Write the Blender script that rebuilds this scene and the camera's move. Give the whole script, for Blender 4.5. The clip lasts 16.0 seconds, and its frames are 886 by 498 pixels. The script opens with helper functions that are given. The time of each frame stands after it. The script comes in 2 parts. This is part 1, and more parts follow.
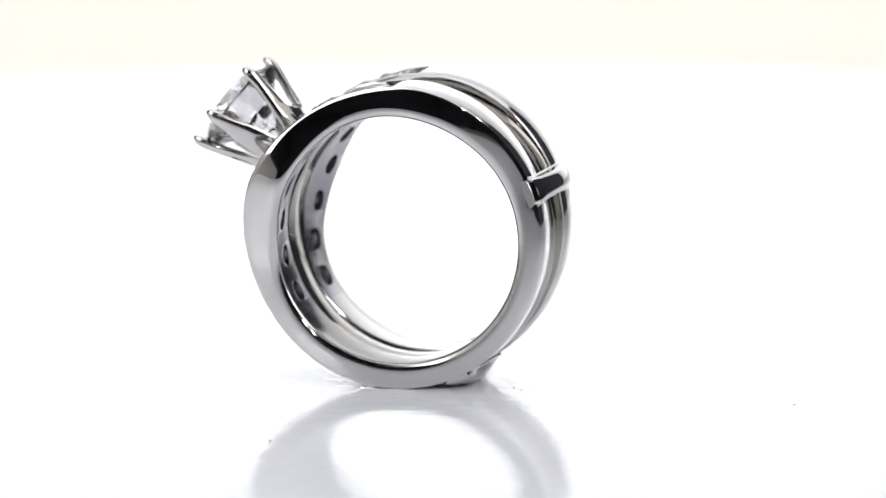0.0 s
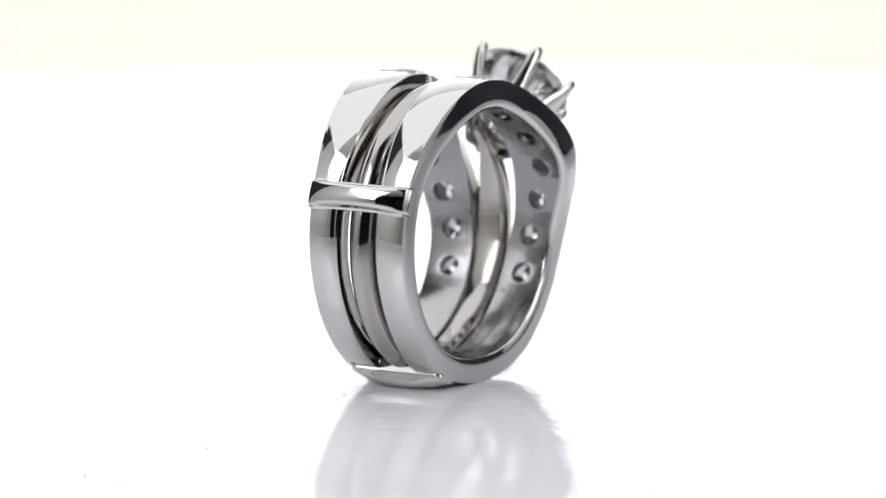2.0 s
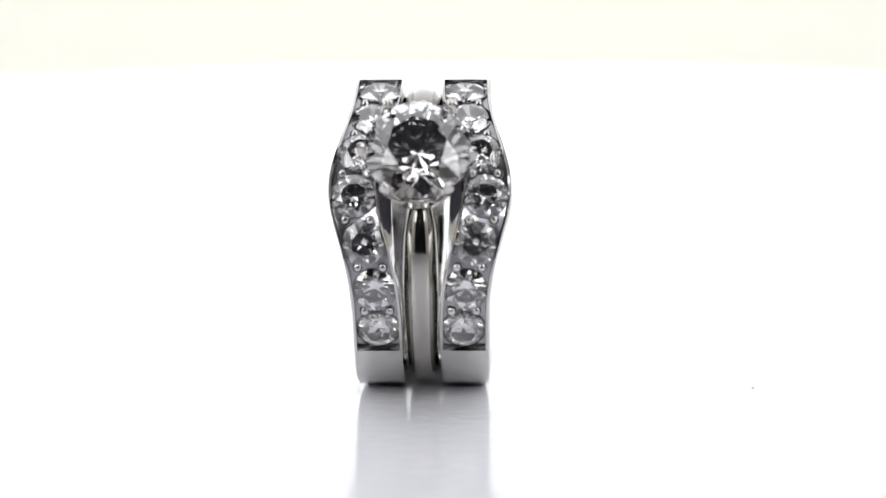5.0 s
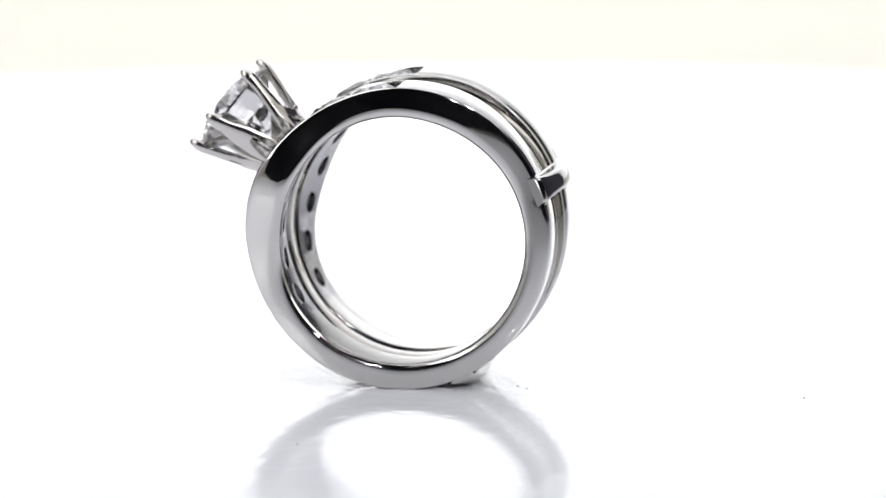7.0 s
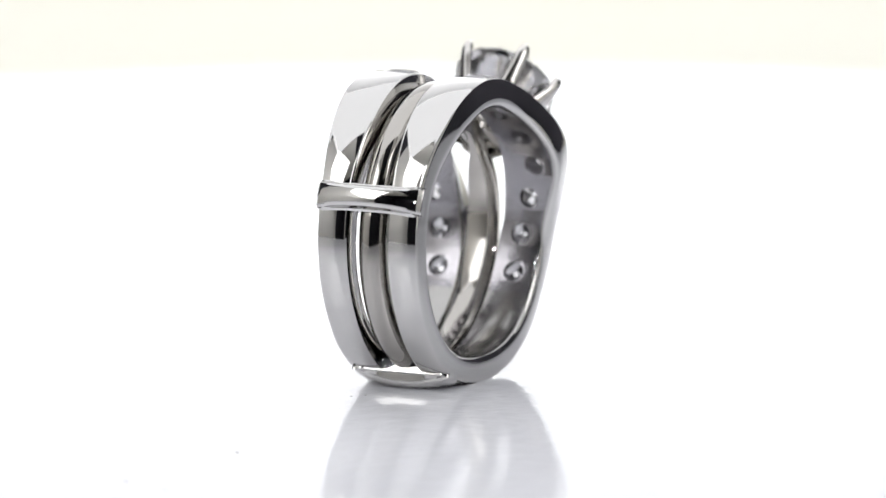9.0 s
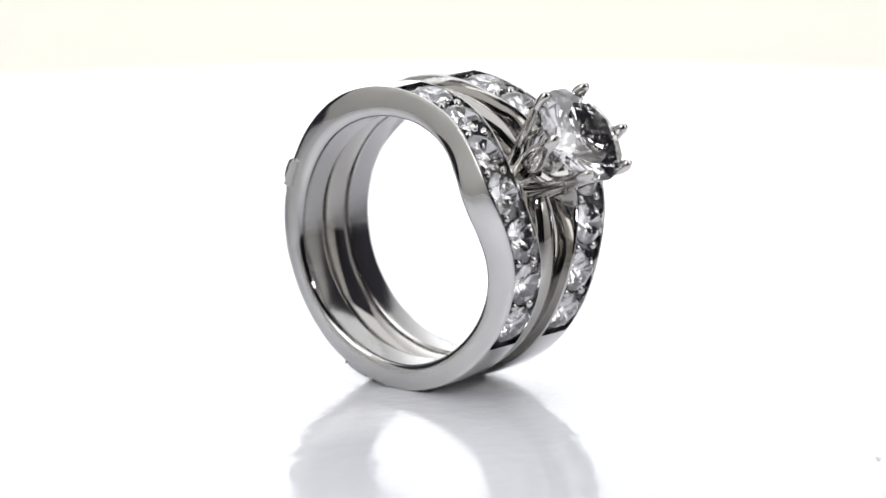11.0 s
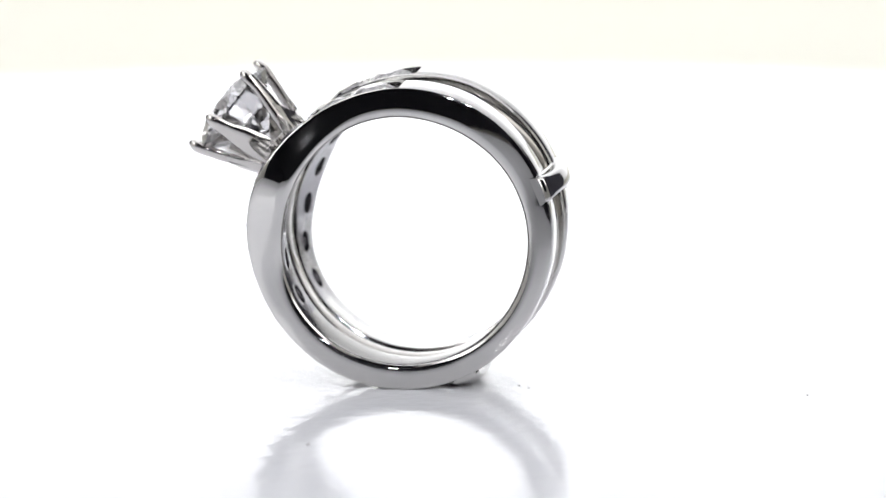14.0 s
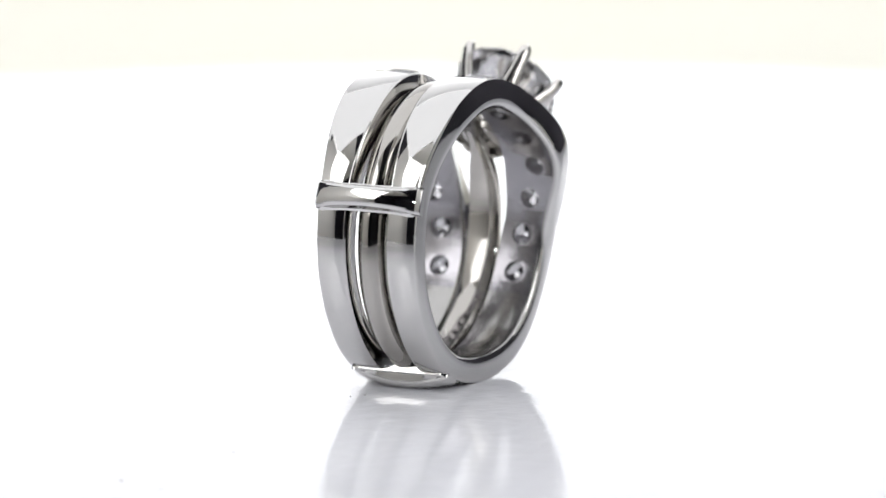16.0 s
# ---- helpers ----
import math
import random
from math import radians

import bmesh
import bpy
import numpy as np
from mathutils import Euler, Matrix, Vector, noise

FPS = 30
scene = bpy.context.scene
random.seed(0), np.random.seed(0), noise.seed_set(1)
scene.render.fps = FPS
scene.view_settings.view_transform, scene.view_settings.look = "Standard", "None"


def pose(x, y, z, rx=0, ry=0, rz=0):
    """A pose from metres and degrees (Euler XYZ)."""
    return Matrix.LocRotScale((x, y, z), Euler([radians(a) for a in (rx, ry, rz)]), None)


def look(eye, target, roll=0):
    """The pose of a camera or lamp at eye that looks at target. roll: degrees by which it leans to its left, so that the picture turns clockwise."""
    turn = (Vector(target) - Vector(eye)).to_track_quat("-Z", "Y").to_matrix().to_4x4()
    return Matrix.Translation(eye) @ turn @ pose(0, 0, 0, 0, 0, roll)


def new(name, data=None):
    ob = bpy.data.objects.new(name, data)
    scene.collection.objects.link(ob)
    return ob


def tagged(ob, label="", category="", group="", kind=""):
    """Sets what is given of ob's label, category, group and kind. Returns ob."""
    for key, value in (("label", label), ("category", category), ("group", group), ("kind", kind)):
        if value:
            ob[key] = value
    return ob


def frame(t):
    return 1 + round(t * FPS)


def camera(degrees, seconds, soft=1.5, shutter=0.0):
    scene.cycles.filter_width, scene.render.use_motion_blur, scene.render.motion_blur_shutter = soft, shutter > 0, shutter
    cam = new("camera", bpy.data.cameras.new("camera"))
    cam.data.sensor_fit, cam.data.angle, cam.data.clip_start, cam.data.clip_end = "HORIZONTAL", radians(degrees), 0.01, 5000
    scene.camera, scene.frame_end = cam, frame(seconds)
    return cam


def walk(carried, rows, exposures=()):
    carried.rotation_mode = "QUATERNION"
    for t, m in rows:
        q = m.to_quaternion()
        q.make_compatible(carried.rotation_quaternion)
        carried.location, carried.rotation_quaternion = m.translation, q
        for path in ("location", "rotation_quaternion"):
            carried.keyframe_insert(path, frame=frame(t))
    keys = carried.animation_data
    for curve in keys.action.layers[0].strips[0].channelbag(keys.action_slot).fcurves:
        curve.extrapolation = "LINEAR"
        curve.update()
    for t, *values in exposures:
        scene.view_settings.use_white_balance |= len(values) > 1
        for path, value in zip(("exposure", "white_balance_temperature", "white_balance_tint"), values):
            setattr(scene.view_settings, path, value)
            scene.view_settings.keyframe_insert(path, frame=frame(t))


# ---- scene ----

# Lengths of the jewellery are in millimetres, scaled by MM; the place is in metres.
MM = 0.001
# seconds, and turns made since the cross bar first faced the lens (the turntable's speed wavers a little)
TURNS = [(0.0, -0.1986), (9.2, 1.0972), (11.5, 1.4270), (12.0, 1.4972), (13.0, 1.6385), (14.5, 1.8535), (15.5, 1.9995), (16.0, 2.0706)]

# ---- camera ----
cam = camera(5.98, 16.0, soft=1.5)
EYE = pose(0.0, -0.5580, 0.1166, 79.069, 0, -0.121) @ pose(0, 0, 0, 0, 0, -0.42)
walk(cam, [(0.0, EYE), (16.0, EYE)], exposures=[(0.0, 0.0), (16.0, 0.0)])
cam.data.dof.use_dof = True
cam.data.dof.focus_distance = 0.562
cam.data.dof.aperture_fstop = 36.0

# ---- world and lights ----
world = bpy.data.worlds.new("world")
scene.world = world
world.use_nodes = True
world.node_tree.nodes["Background"].inputs["Color"].default_value = (0.9, 0.95, 1.0, 1)
world.node_tree.nodes["Background"].inputs["Strength"].default_value = 0.03


def area_lamp(name, eye, target, sx, sy, watts, colour):
    data = bpy.data.lights.new(name, "AREA")
    data.shape, data.size, data.size_y = "RECTANGLE", sx, sy
    data.energy, data.color = watts, colour
    ob = new(name, data)
    ob.matrix_world = look(eye, target)
    return ob


area_lamp("softbox_light", (0, 0.225, 0.56), (0, 0.225, 0), 0.98, 0.75, 3.1, (0.965, 0.975, 1.0))
# Unseen lamp added behind the drum to lift the back panel to white.
area_lamp("backdrop_light", (0, 0.20, -0.075), (0, 0.62, 0.06), 0.45, 0.03, 4.3, (0.985, 0.99, 1.0))
for side in (-1, 1):
    area_lamp("side_softbox_light", (side * 0.80, -0.20, 0.30), (0, -0.20, 0.30), 0.30, 0.30, 1.3, (1.0, 0.985, 0.98))
    # Added pair, unseen: fills the diamonds with light from beside the lens.
    area_lamp("diamond_fill_light", (side * 0.43, -0.31, 0.37), (0, 0, 0.01), 0.32, 0.40, 1.15, (0.985, 0.985, 1.0))

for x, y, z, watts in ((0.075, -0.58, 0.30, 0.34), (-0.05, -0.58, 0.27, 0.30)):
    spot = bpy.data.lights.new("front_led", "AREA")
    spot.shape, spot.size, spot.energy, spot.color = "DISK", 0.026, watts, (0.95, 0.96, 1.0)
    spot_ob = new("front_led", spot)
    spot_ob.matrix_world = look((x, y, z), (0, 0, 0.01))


# ---- materials ----
def material(name, colour, rough, metal=0.0, bump=0.0, scale=400.0, vary=0.06, rough_vary=0.04, spec=0.5, tint=None):
    """A surface with two scales of variation in tone and gloss and a fine relief."""
    m = bpy.data.materials.new(name)
    m.use_nodes = True
    t = m.node_tree
    b = t.nodes["Principled BSDF"]
    co = t.nodes.new("ShaderNodeTexCoord")
    n1 = t.nodes.new("ShaderNodeTexNoise")
    n1.inputs["Scale"].default_value, n1.inputs["Detail"].default_value = scale, 4
    n2 = t.nodes.new("ShaderNodeTexNoise")
    n2.inputs["Scale"].default_value, n2.inputs["Detail"].default_value = scale * 9, 3
    for n in (n1, n2):
        t.links.new(co.outputs["Object"], n.inputs["Vector"])
    mix = t.nodes.new("ShaderNodeMix")
    mix.data_type = "RGBA"
    mix.inputs["A"].default_value = (*colour, 1)
    other = tint or [c * (1 - 2 * vary) for c in colour]
    mix.inputs["B"].default_value = (*other, 1)
    t.links.new(n1.outputs["Fac"], mix.inputs["Factor"])
    t.links.new(mix.outputs["Result"], b.inputs["Base Color"])
    span = t.nodes.new("ShaderNodeMapRange")
    span.inputs["To Min"].default_value = max(0.0, rough - rough_vary)
    span.inputs["To Max"].default_value = rough + rough_vary
    t.links.new(n2.outputs["Fac"], span.inputs["Value"])
    t.links.new(span.outputs["Result"], b.inputs["Roughness"])
    b.inputs["Metallic"].default_value = metal
    b.inputs["Specular IOR Level"].default_value = spec
    if bump:
        bp = t.nodes.new("ShaderNodeBump")
        bp.inputs["Strength"].default_value, bp.inputs["Distance"].default_value = 1.0, bump
        t.links.new(n1.outputs["Fac"], bp.inputs["Height"])
        t.links.new(bp.outputs["Normal"], b.inputs["Normal"])
    return m


def gem_material(name, colour, ior):
    m = bpy.data.materials.new(name)
    m.use_nodes = True
    t = m.node_tree
    t.nodes.remove(t.nodes["Principled BSDF"])
    g = t.nodes.new("ShaderNodeBsdfGlass")
    g.inputs["Color"].default_value, g.inputs["IOR"].default_value = (*colour, 1), ior
    g.inputs["Roughness"].default_value = 0.0
    # Patchy white mixed into the glass: painted brightness, nothing lies on the stones.
    white_lift = t.nodes.new("ShaderNodeBsdfDiffuse")
    white_lift.inputs["Color"].default_value = (0.86, 0.86, 0.90, 1)
    co = t.nodes.new("ShaderNodeTexCoord")
    n = t.nodes.new("ShaderNodeTexNoise")
    n.inputs["Scale"].default_value, n.inputs["Detail"].default_value = 900.0, 3
    span = t.nodes.new("ShaderNodeMapRange")
    span.inputs["From Min"].default_value, span.inputs["From Max"].default_value = 0.3, 0.7
    span.inputs["To Min"].default_value, span.inputs["To Max"].default_value = 0.0, 0.02
    mix = t.nodes.new("ShaderNodeMixShader")
    t.links.new(co.outputs["Object"], n.inputs["Vector"])
    t.links.new(n.outputs["Fac"], span.inputs["Value"])
    t.links.new(span.outputs["Result"], mix.inputs[0])
    t.links.new(g.outputs[0], mix.inputs[1])
    t.links.new(white_lift.outputs[0], mix.inputs[2])
    t.links.new(mix.outputs[0], t.nodes["Material Output"].inputs["Surface"])
    return m


RHODIUM = material("rhodium_white_gold", (0.63, 0.622, 0.61), 0.055, 1.0, 0.000004, 420, 0.04, 0.03)
WARM_GOLD = material("warm_white_gold", (0.46, 0.442, 0.415), 0.08, 1.0, 0.000004, 500, 0.03, 0.03)
# Rough-cast band metal; its darker colour paints shade among and behind the stones.
SHADED_SEAT = material("shaded_seat_metal", (0.38, 0.37, 0.39), 0.24, 1.0, 0.00003, 1500, 0.08, 0.08)
# Satin finish, with the bore's shade painted in by a darker colour.
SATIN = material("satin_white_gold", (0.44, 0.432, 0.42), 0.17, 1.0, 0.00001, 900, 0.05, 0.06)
HEAD_GOLD = material("polished_head_gold", (0.68, 0.66, 0.635), 0.09, 1.0, 0.000004, 500, 0.03, 0.03)
DIAMOND = gem_material("diamond", (1.0, 0.995, 1.0), 2.417)
ACRYLIC = material("white_acrylic", (0.82, 0.825, 0.865), 0.05, 0.0, 0.000055, 650, 0.01, 0.02, 0.5)
PAPER = material("cream_paper", (0.41, 0.402, 0.358), 0.7, 0.0, 0.00002, 300, 0.02, 0.05, 0.2)
PANEL = material("white_panel", (0.88, 0.885, 0.90), 0.6, 0.0, 0.00002, 300, 0.02, 0.05, 0.3)
FABRIC = material("white_fabric", (0.80, 0.795, 0.78), 0.8, 0.0, 0.0001, 500, 0.03, 0.05, 0.2)


def sheer_material(name, colour):
    """Thin white tent fabric that scatters half of the light through."""
    m = bpy.data.materials.new(name)
    m.use_nodes = True
    t = m.node_tree
    t.nodes.remove(t.nodes["Principled BSDF"])
    back, front, mix = t.nodes.new("ShaderNodeBsdfTranslucent"), t.nodes.new("ShaderNodeBsdfDiffuse"), t.nodes.new("ShaderNodeMixShader")
    weave = t.nodes.new("ShaderNodeTexNoise")
    weave.inputs["Scale"].default_value = 60.0
    tone = t.nodes.new("ShaderNodeMix")
    tone.data_type = "RGBA"
    tone.inputs["A"].default_value, tone.inputs["B"].default_value = (*colour, 1), (*[0.94 * c for c in colour], 1)
    t.links.new(weave.outputs["Fac"], tone.inputs["Factor"])
    for shader in (back, front):
        t.links.new(tone.outputs["Result"], shader.inputs["Color"])
    mix.inputs[0].default_value = 0.4
    t.links.new(back.outputs[0], mix.inputs[1])
    t.links.new(front.outputs[0], mix.inputs[2])
    t.links.new(mix.outputs[0], t.nodes["Material Output"].inputs["Surface"])
    return m


SHEER = sheer_material("sheer_white_fabric", (0.93, 0.925, 0.91))
DARK_CLOTH = material("dark_cloth", (0.030, 0.0285, 0.036), 0.9, 0.0, 0.0001, 500, 0.1, 0.05, 0.2)
DUST = material("grey_dust", (0.50, 0.49, 0.48), 0.8, 0.0, 0.0, 3000, 0.1, 0.05, 0.3)


# ---- building helpers ----
def mesh_object(name, bm, mat, sharp=30.0):
    me = bpy.data.meshes.new(name)
    bmesh.ops.recalc_face_normals(bm, faces=bm.faces)
    bm.to_mesh(me)
    bm.free()
    if sharp:
        for p in me.polygons:
            p.use_smooth = True
        me.set_sharp_from_angle(angle=radians(sharp))
    me.materials.append(mat)
    return new(name, me)


def part(name, bm, mat, parent, label="", sharp=30.0):
    ob = mesh_object(name, bm, mat, sharp)
    ob.parent = parent
    if label:
        tagged(ob, label)
    return ob


def box(bm, x0, x1, y0, y1, z0, z1):
    v = [bm.verts.new((x, y, z)) for x in (x0, x1) for y in (y0, y1) for z in (z0, z1)]
    for f in ((0, 1, 3, 2), (4, 6, 7, 5), (0, 4, 5, 1), (2, 3, 7, 6), (0, 2, 6, 4), (1, 5, 7, 3)):
        bm.faces.new([v[i] for i in f])


def loft(bm, rings, closed_ring=True, closed_path=False, caps=True):
    """Skins a list of rings of points that all have the same count."""
    rows = [[bm.verts.new(p) for p in ring] for ring in rings]
    n = len(rows[0])
    for a, b in zip(rows, rows[1:] + (rows[:1] if closed_path else [])):
        for i in range(n if closed_ring else n - 1):
            j = (i + 1) % n
            bm.faces.new((a[i], a[j], b[j], b[i]))
    if caps and not closed_path and closed_ring:
        bm.faces.new(rows[0])
        bm.faces.new(rows[-1])


def lathe(bm, profile, steps=96):
    """A closed profile of (r, z), turned about z; a radius of 0 closes it."""
    loft(bm, [[(r * math.cos(a), r * math.sin(a), z) for r, z in profile]
              for a in (2 * math.pi * k / steps for k in range(steps))], closed_ring=False, closed_path=True)
    bmesh.ops.remove_doubles(bm, verts=bm.verts, dist=1e-7)


# ---- the place ----
bm = bmesh.new()
sweep = [(-1.05, -0.103)] + [(0.46 + 0.16 * math.sin(a), 0.057 - 0.16 * math.cos(a)) for a in np.linspace(0, math.pi / 2 - 0.36, 12)]
rings = []
for x in (-0.5, 0.5):
    rings.append([(x, y, z) for y, z in sweep] + [(x, y + (0.003 if z > -0.1 else 0), z - 0.003) for y, z in reversed(sweep)])
loft(bm, rings)
tagged(mesh_object("backdrop", bm, PAPER), "cream paper sweep under and behind the turntable", "backdrop", kind="structure")
bm = bmesh.new()
box(bm, -0.5, 0.5, 0.622, 0.634, -0.11, 0.60)
tagged(mesh_object("wall_north", bm, PANEL, 0), "plain white back panel of the light tent", "wall", kind="structure")
for nm, x in (("wall_west", -0.503), ("wall_east", 0.503)):
    bm = bmesh.new()
    box(bm, x - 0.0008, x + 0.0008, -0.60, 0.06, -0.11, 0.602)
    tagged(mesh_object(nm, bm, SHEER, 0), "sheer white fabric side of the light tent", "wall", kind="structure")
for nm, x0, x1, y0, y1 in (("wall_left_rear", -0.515, -0.503, 0.062, 0.62), ("wall_right_rear", 0.503, 0.515, 0.062, 0.62), ("wall_left_front", -0.515, -0.503, -1.07, -0.602), ("wall_right_front", 0.503, 0.515, -1.07, -0.602), ("wall_front", -0.5, 0.5, -1.07, -1.055),
                           ("wall_outer_west", -1.01, -1.0, -1.07, 0.75), ("wall_outer_east", 1.0, 1.01, -1.07, 0.75)):
    bm = bmesh.new()
    box(bm, x0, x1, y0, y1, -0.11, 0.602)
    tagged(mesh_object(nm, bm, DARK_CLOTH, 0), "dark cloth wall of the studio", "wall", kind="structure")
bm = bmesh.new()
box(bm, -1.01, 1.01, -1.07, 0.75, -0.125, -0.111)
tagged(mesh_object("floor", bm, DARK_CLOTH, 0), "dark cloth on the studio table under the tent", "floor", kind="structure")
bm = bmesh.new()
box(bm, -1.01, 1.01, -1.07, 0.75, 0.605, 0.62)
tagged(mesh_object("ceiling", bm, DARK_CLOTH, 0), "dark studio ceiling above the softbox", "ceiling", kind="structure")
for nm, x0, x1 in (("ceiling_panel_west", -0.50, -0.17), ("ceiling_panel_east", 0.17, 0.50)):
    bm = bmesh.new()
    box(bm, x0, x1, -0.66, -0.16, 0.585, 0.60)
    tagged(mesh_object(nm, bm, FABRIC, 0), "white fabric roof panel of the light tent", "ceiling", kind="structure")

# ---- turntable ----
TURN_R = 0.125
turntable = new("turntable")
tagged(turntable, "round glossy white acrylic turntable plate slowly turning", "turntable")
bm = bmesh.new()
lathe(bm, [(0.0, 0.0), (TURN_R - 0.002, 0.0), (TURN_R - 0.0006, -0.0006), (TURN_R, -0.002), (TURN_R, -0.008), (TURN_R - 0.001, -0.009), (0.0, -0.009)], 160)
part("plate", bm, ACRYLIC, turntable)
bm = bmesh.new()
lathe(bm, [(0.0, -0.009), (0.085, -0.009), (0.088, -0.012), (0.092, -0.098), (0.090, -0.1025), (0.0, -0.1025)], 96)
part("drum", bm, ACRYLIC, turntable)
for x, y, size in ((-21.9, 3.4, 0.16), (3.2, 39.2, 0.24), (-1.4, -26.1, 0.13), (-0.6, -38.0, 0.12), (-4.1, -36.6, 0.15), (-1.4, -6.6, 0.11), (-2.1, -7.4, 0.09)):
    bm = bmesh.new()
    bmesh.ops.create_icosphere(bm, subdivisions=2, radius=0.62 * size * MM)
    for v in bm.verts:
        v.co *= 1 + 0.5 * noise.noise(v.co * 9000 + Vector((x, y, 0)))
        v.co.z *= 0.5
    bmesh.ops.translate(bm, vec=(x * MM, y * MM, 0.2 * size * MM), verts=bm.verts)
    part("dust_speck", bm, DUST, turntable, "tiny grey dust speck")

# ---- ring guard: two wavy channel-set bands joined by two cross bars ----
R_IN, R_OUT = 8.38, 10.13
CY, CZ = 0.77, 10.14        # the rings' centre, off the turning axis and above the plate
WAVE = 27.5                 # angle at which the bands swing out round the head
STONE_MID, STONE_STEP = 24.3, 17.8


def ring_point(x, r, deg):
    a = radians(deg)
    return Vector((x * MM, (CY + r * math.cos(a)) * MM, (CZ + r * math.sin(a)) * MM))


def away(deg, middle):
    return abs((deg - middle + 180) % 360 - 180)


def smooth(x):
    x = min(1.0, max(0.0, x))
    return x * x * (3 - 2 * x)


def band_centre(deg):
    back = smooth((105 - away(deg, 203)) / 60)
    return 2.78 + 1.58 * math.exp(-(away(deg, WAVE) / 27.5) ** 2) - 0.18 * back


def band_half(deg):
    return 1.56 - 0.54 * smooth((100 - away(deg, 203)) / 60)


CH_A, CH_B = -39.6, 89.3    # ends of the channel that holds the stones


def outer(deg):
    """Outer radius: thicker on the head's side, flattened between the two cross bars."""
    return R_OUT + 0.25 * math.exp(-(away(deg, 10) / 38) ** 2) + 0.32 * math.exp(-(away(deg, 108) / 36) ** 2) - 0.26 * math.exp(-(away(deg, 207) / 30) ** 2)


def inner_lip(deg):
    """How far the outward edge of a band reaches in where it swings out."""
    return 0.55 * math.exp(-(away(deg, 17) / 34) ** 2)


STONES = [STONE_MID + STONE_STEP * k for k in range(-3, 4)]
SINK = 0.27                 # depth of the girdles below the rims


def band_mesh(side):
    """One band: a swept rounded section with a channel, pierced behind every stone."""
    bm = bmesh.new()
    angles = [(CH_A + (CH_B - CH_A) * k / 120, True) for k in range(121)]
    angles += [(CH_B + (360 - (CH_B - CH_A)) * k / 170, False) for k in range(171)]
    rings = []
    for deg, cut in angles:
        h, c, d = band_half(deg), band_centre(deg), 0.32 if cut else 0.0
        ro, lip = outer(deg), inner_lip(deg)
        half = [(0.34, R_IN), (0.17, R_IN + 0.08), (0.06, R_IN + 0.24), (0.0, R_IN + 0.42), (0.04, R_IN + 0.80),
                (0.13, ro - 0.28), (0.18, ro - 0.07), (0.21, ro - 0.015), (0.25, ro), (0.36, ro - 0.01), (0.40, ro - d if cut else ro + 0.004)]
        edge = -h - 0.03 - 0.13 * smooth((110 - away(deg, 203)) / 50)
        scoop = 0.8 * max(0.0, c + edge - 1.6)
        near = [(edge + x * (0.35 if k < 7 else 0.62) - scoop * min(1.0, 1.15 * max(0.0, (ro - 0.15 - r) / (ro - R_IN))), r) for k, (x, r) in enumerate(half)]
        far = [(h + 0.26 - 0.12 * smooth((100 - away(deg, 203)) / 60) - x, r - lip * max(0.0, (ro - r) / (ro - R_IN)) ** 0.7) for x, r in half]
        rings.append([ring_point(side * (c + x), r, deg) for x, r in near + [(0.0, ro - d if cut else ro + 0.010)] + far[::-1]])
    loft(bm, rings, closed_path=True)
    n = len(rings[0])
    bm.faces.ensure_lookup_table()
    # Index 1: painted-shade metal between and behind the stones; 2: darker satin bore.
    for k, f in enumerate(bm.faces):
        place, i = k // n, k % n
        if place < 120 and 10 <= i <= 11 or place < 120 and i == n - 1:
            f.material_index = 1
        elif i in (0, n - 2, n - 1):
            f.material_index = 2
    return bm


def pierced(ob, side):
    """Cuts the tapered seats behind the stones."""
    bm = bmesh.new()
    for deg in STONES:
        m = frame_at(side * band_centre(deg), 0, deg)
        o = outer(deg)
        rings = [[m @ Vector((r * MM * math.cos(b), r * MM * math.sin(b), z * MM)) for b in (2 * math.pi * j / 20 for j in range(20))]
                 for r, z in ((0.72, R_IN - 1.6), (0.72, R_IN + 0.3), (1.36, o - SINK), (1.36, o + 0.6))]
        loft(bm, rings)
    cutter = mesh_object("cutter", bm, SHADED_SEAT, 0)
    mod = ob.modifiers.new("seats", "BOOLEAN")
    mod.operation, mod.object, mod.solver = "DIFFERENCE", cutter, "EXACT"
    graph = bpy.context.evaluated_depsgraph_get()
    graph.update()
    me = bpy.data.meshes.new_from_object(ob.evaluated_get(graph))
    ob.modifiers.clear()
    ob.data = me
    me.set_sharp_from_angle(angle=radians(38))
    bpy.data.objects.remove(cutter)


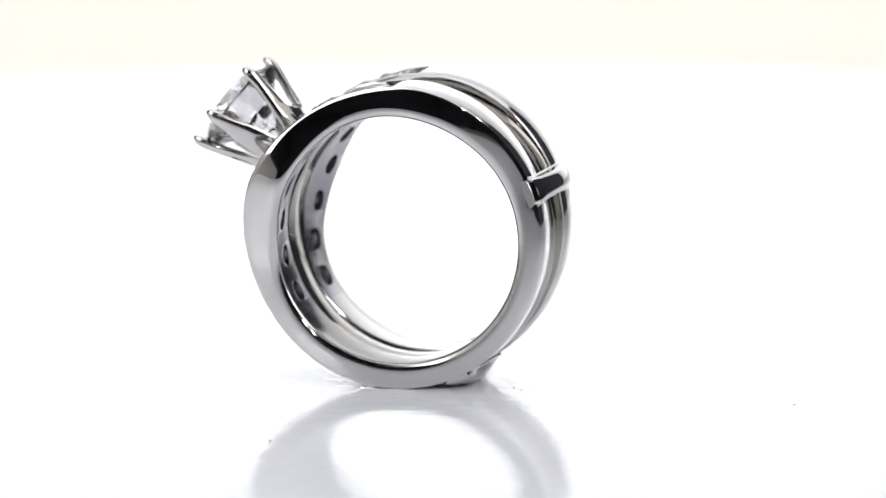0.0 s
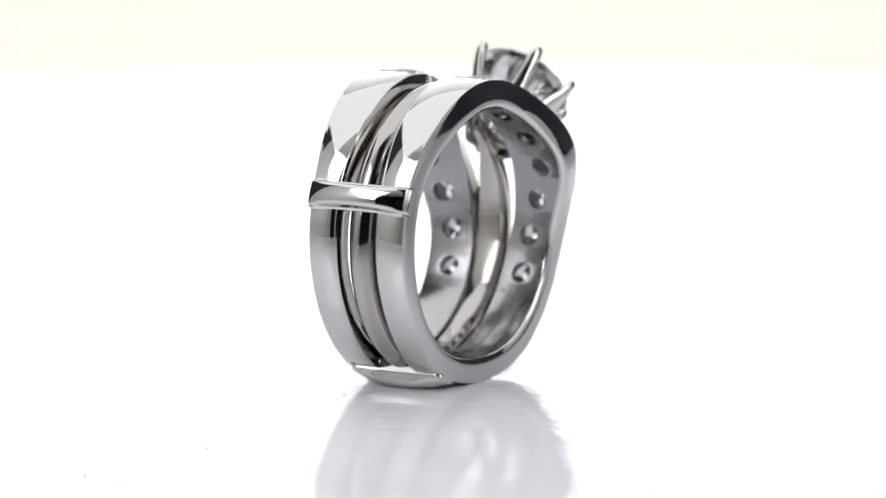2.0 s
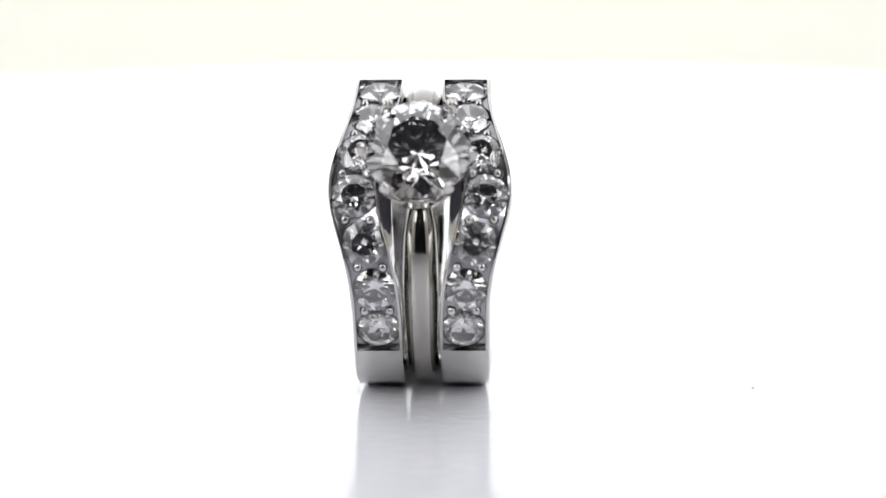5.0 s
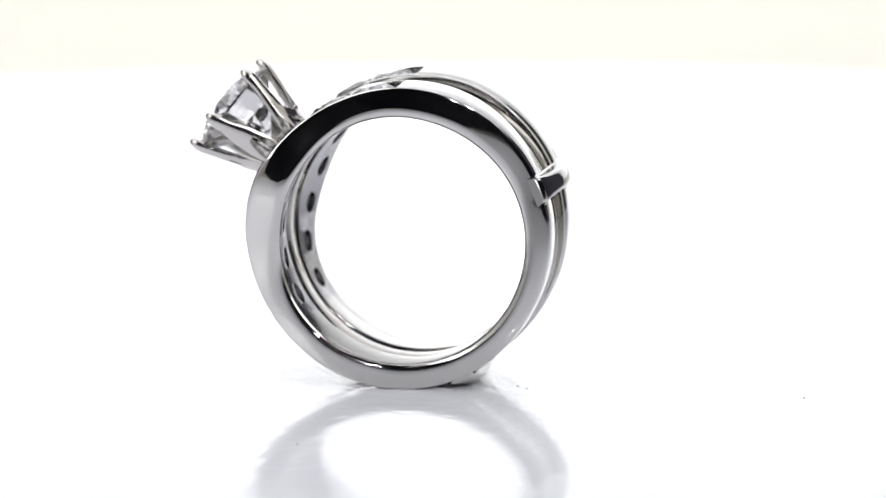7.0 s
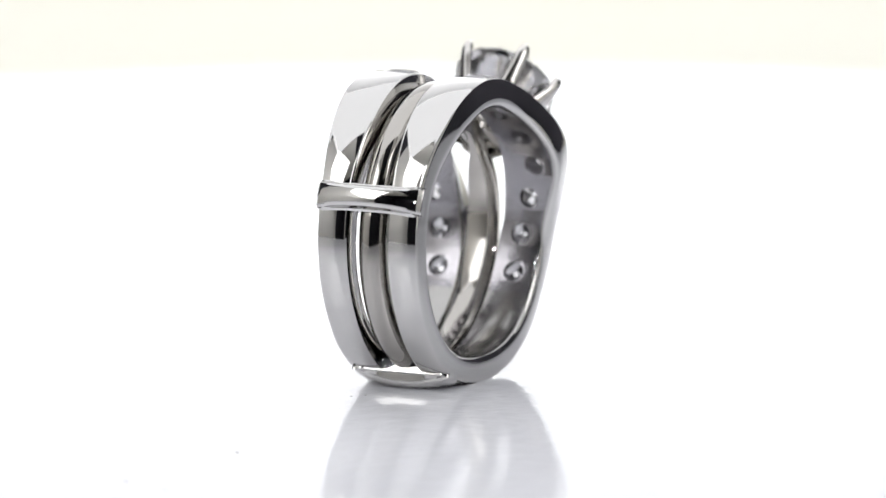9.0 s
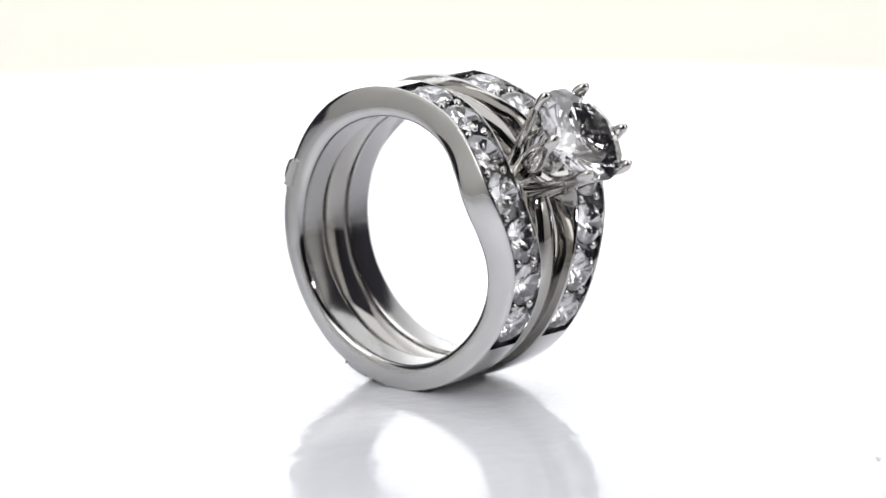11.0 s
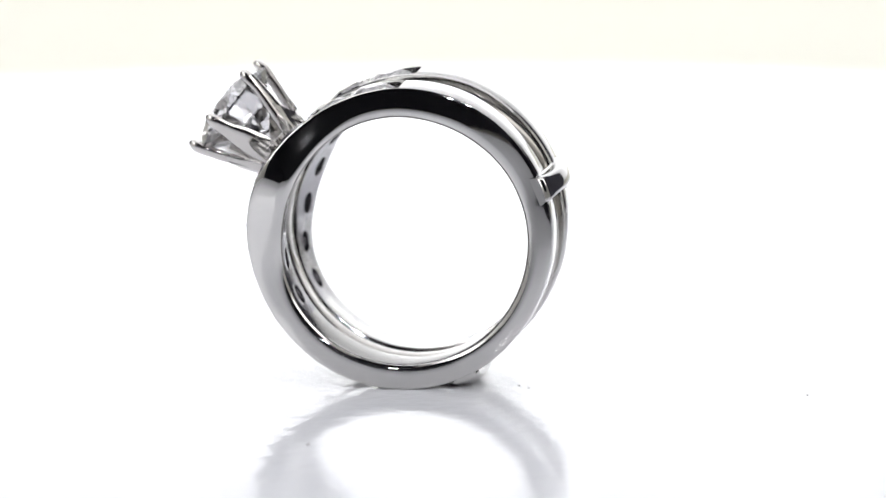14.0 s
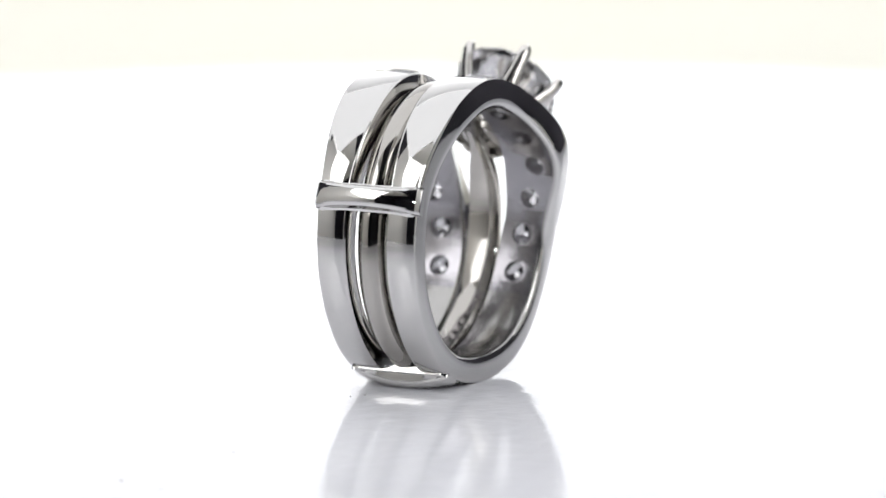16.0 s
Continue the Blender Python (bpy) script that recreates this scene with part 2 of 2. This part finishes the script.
def brilliant(bm, m, radius):
    """A round brilliant cut of that girdle radius; its table looks along z of m, the girdle lies at z = 0."""
    def p(r, deg, z):
        a = radians(deg)
        return bm.verts.new(m @ Vector((r * radius * math.cos(a), r * radius * math.sin(a), z * radius)))
    tab = [p(0.56, 45 * k, 0.29) for k in range(8)]
    mid = [p(0.78, 45 * k + 22.5, 0.183) for k in range(8)]
    top = [p(1.0, 22.5 * k, 0.02) for k in range(16)]
    low = [p(1.0, 22.5 * k, -0.025) for k in range(16)]
    pav = [p(0.24, 45 * k + 22.5, -0.675) for k in range(8)]
    tip = p(0.0, 0, -0.87)
    f = bm.faces.new
    f(tab)
    for k in range(8):
        j = (k + 1) % 8
        g, g1, g2 = 2 * k, 2 * k + 1, (2 * k + 2) % 16
        f((tab[k], mid[k], tab[j]))
        f((tab[k], mid[k - 1], top[g]))
        f((tab[k], top[g], mid[k]))
        f((mid[k], top[g], top[g1]))
        f((mid[k], top[g1], top[g2]))
        f((pav[k], low[g1], low[g]))
        f((pav[k], low[g2], low[g1]))
        f((low[g], pav[k - 1], tip))
        f((low[g], tip, pav[k]))
    for k in range(16):
        f((top[k], low[k], low[(k + 1) % 16], top[(k + 1) % 16]))


def frame_at(x, r, deg, spin=0.0, lean=0.0):
    """Axes at a place on the ring: z points out from the ring's centre, x across the ring."""
    a = radians(deg)
    out = Vector((0, math.cos(a), math.sin(a)))
    m = Matrix((Vector((1, 0, 0)), out.cross(Vector((1, 0, 0))), out)).transposed().to_4x4()
    return Matrix.Translation(ring_point(x, r, deg)) @ m @ pose(0, 0, 0, 0, lean, spin)


def cross_bar(deg, middle, ends, reach):
    """A waisted bar arched over both bands, its ends flared and flush, its long edges bevelled."""
    bm = bmesh.new()
    m = frame_at(0, 0, deg)
    rings = []
    for k in range(45):
        u = -math.cos(math.pi * k / 44)
        hw = 0.72 + 0.24 * abs(u) ** 3
        lift = middle + (ends - middle) * u * u - 0.26 * smooth((abs(u) - 0.93) / 0.07)
        x = reach * u
        fillet = 1 - smooth((abs(u) - 0.84) / 0.13)
        low = R_OUT - 0.50 - 0.35 * fillet
        sec = [(-hw - 0.22 * fillet, low), (-hw - 0.20 * fillet, R_OUT - 0.02), (-hw - 0.08 * fillet, R_OUT + 0.08), (-hw, lift - 0.38), (-hw + 0.04, lift - 0.24), (-hw + 0.15, lift - 0.10), (-hw + 0.32, lift - 0.03), (0, lift)]
        sec += [(-y, z) for y, z in reversed(sec[:-1])]
        rings.append([m @ Vector((x * MM, y * MM, z * MM)) for y, z in sec])
    loft(bm, rings)
    return bm


ring_guard = new("ring_guard")
tagged(ring_guard, "polished white gold ring guard with two wavy diamond bands", "ring")
for side in (-1, 1):
    band = part("band", band_mesh(side), RHODIUM, ring_guard, sharp=38)
    band.data.materials.append(SHADED_SEAT)
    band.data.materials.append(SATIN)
    pierced(band, side)
    for k, deg in enumerate(STONES):
        bm = bmesh.new()
        brilliant(bm, frame_at(side * band_centre(deg), outer(deg) - SINK, deg, 11 * k + 5 * side), 1.50 * MM)
        part("diamond", bm, DIAMOND, band, "round brilliant diamond", 0)
    for a, b in zip(STONES, STONES[1:]):
        for off in (-0.82, 0.82):
            deg = (a + b) / 2
            bm = bmesh.new()
            bmesh.ops.create_icosphere(bm, subdivisions=2, radius=0.34 * MM, matrix=frame_at(side * (band_centre(deg) + off), outer(deg) - 0.26, deg))
            part("bead", bm, RHODIUM, band, "", 60)
part("cross_bar", cross_bar(158.8, 11.20, 10.42, 3.83), RHODIUM, ring_guard)
part("cross_bar", cross_bar(246.8, 11.00, 10.30, 3.58), RHODIUM, ring_guard)

# ---- solitaire ring between the bands ----
HEAD, TILT = 32.7, 3.6      # place of the head on the ring, and its extra lean upward
solitaire = new("solitaire_ring")
tagged(solitaire, "white gold solitaire ring with six prongs and round diamond", "ring")
bm = bmesh.new()
rings = []
for k in range(240):
    deg = HEAD + 360 * k / 240
    d = away(deg, HEAD)
    h = 1.03 + 0.14 * math.exp(-(away(deg, 112) / 45) ** 2) + 0.14 * math.exp(-((d - 45) / 25) ** 2) - 0.55 * math.exp(-(d / 14) ** 2)
    ri, ro = 8.44, 9.86
    sec = [(h * math.cos(a), ri + 0.25 + (ro - ri - 0.25) * math.sin(a)) for a in np.linspace(0, math.pi, 13)]
    sec += [(-h + 0.05, ri + 0.08), (-h + 0.25, ri), (h - 0.25, ri), (h - 0.05, ri + 0.08)]
    rings.append([ring_point(x, r, deg) for x, r in sec])
loft(bm, rings, closed_path=True)
part("shank", bm, WARM_GOLD, solitaire, sharp=40)

BASE, GIRDLE, TIP = 9.5, 14.55, 15.25
head_m = frame_at(0, 0, HEAD) @ Matrix.Translation((0, 0, TIP * MM)) @ pose(0, 0, 0, TILT) @ Matrix.Translation((0, 0, -TIP * MM))
bm = bmesh.new()
lathe(bm, [(0.55, -0.2), (1.45, -0.2), (1.75, 0.3), (1.98, 0.9), (2.15, 1.4), (1.95, 1.47), (1.6, 1.0), (1.1, 0.6), (0.55, 0.4)], 48)
bmesh.ops.transform(bm, matrix=head_m @ Matrix.Translation((0, 0, BASE * MM)) @ Matrix.Scale(MM, 4), verts=bm.verts)
part("collet", bm, HEAD_GOLD, solitaire, sharp=40)
for middle in (90, 270):
    # a curved web that joins the lower halves of two prongs, its upper edge cut out in a bow
    rings = []
    for k in range(17):
        u = -1 + k / 8
        a = radians(middle + 38 * u)
        high = 2.1 + 1.5 * u * u
        col = [(1.50 + 0.44 * z, BASE - 0.5 + z) for z in np.linspace(0.0, high, 7)]
        ring = [(r + 0.16, z) for r, z in col] + [(r - 0.16, z) for r, z in reversed(col)]
        rings.append([head_m @ (Vector((r * math.cos(a), r * math.sin(a), z)) * MM) for r, z in ring])
    bm = bmesh.new()
    loft(bm, rings)
    part("gallery_web", bm, HEAD_GOLD, solitaire, sharp=40)
for turn in (2, 55, 125, 173, 235, 305):
    a = radians(turn)
    path = [(1.62, BASE, 0.96, 0.36), (1.98, BASE + 0.9, 0.98, 0.34), (2.46, BASE + 2.1, 0.94, 0.32), (2.98, BASE + 3.4, 0.82, 0.32), (3.40, BASE + 4.55, 0.62, 0.34),
            (3.58, GIRDLE + 0.1, 0.50, 0.36), (3.63, GIRDLE + 0.45, 0.41, 0.37), (3.62, TIP - 0.03, 0.36, 0.34), (3.54, TIP + 0.16, 0.24, 0.24), (3.48, TIP + 0.22, 0.06, 0.06)]
    rings = []
    for i, (r, z, wt, wr) in enumerate(path):
        if i < 5:
            wt = (0.62, 0.84, 0.92, 0.78, 0.52)[i] if turn in (2, 173) else (0.86, 0.78, 0.66, 0.55, 0.46)[i]
        p0, p1 = path[max(0, i - 1)], path[min(len(path) - 1, i + 1)]
        along = Vector((p1[0] - p0[0], 0, p1[1] - p0[1])).normalized()
        nor = Vector((along.z, 0, -along.x))
        ring = []
        for j in range(12):
            b = 2 * math.pi * j / 12
            v = Vector((r, 0, z)) + nor * (wr * math.cos(b)) + Vector((0, wt * math.sin(b), 0))
            ring.append(head_m @ (Matrix.Rotation(a, 4, "Z") @ v * MM))
        rings.append(ring)
    bm = bmesh.new()
    loft(bm, rings)
    part("prong", bm, HEAD_GOLD, solitaire, sharp=50)
bm = bmesh.new()
brilliant(bm, head_m @ Matrix.Translation((0, 0, GIRDLE * MM)) @ pose(0, 0, 0, 0, 0, 8), 3.53 * MM)
part("centre_diamond", bm, DIAMOND, solitaire, "large round brilliant diamond", 0)


# ---- everything that turns ----
def motions():
    times, turns = zip(*TURNS)
    rows = [(k * 0.1, pose(0, 0, 0, 0, 0, -360 * float(np.interp(k * 0.1, times, turns)))) for k in range(161)]
    for thing in (turntable, ring_guard, solitaire):
        walk(thing, rows)


motions()
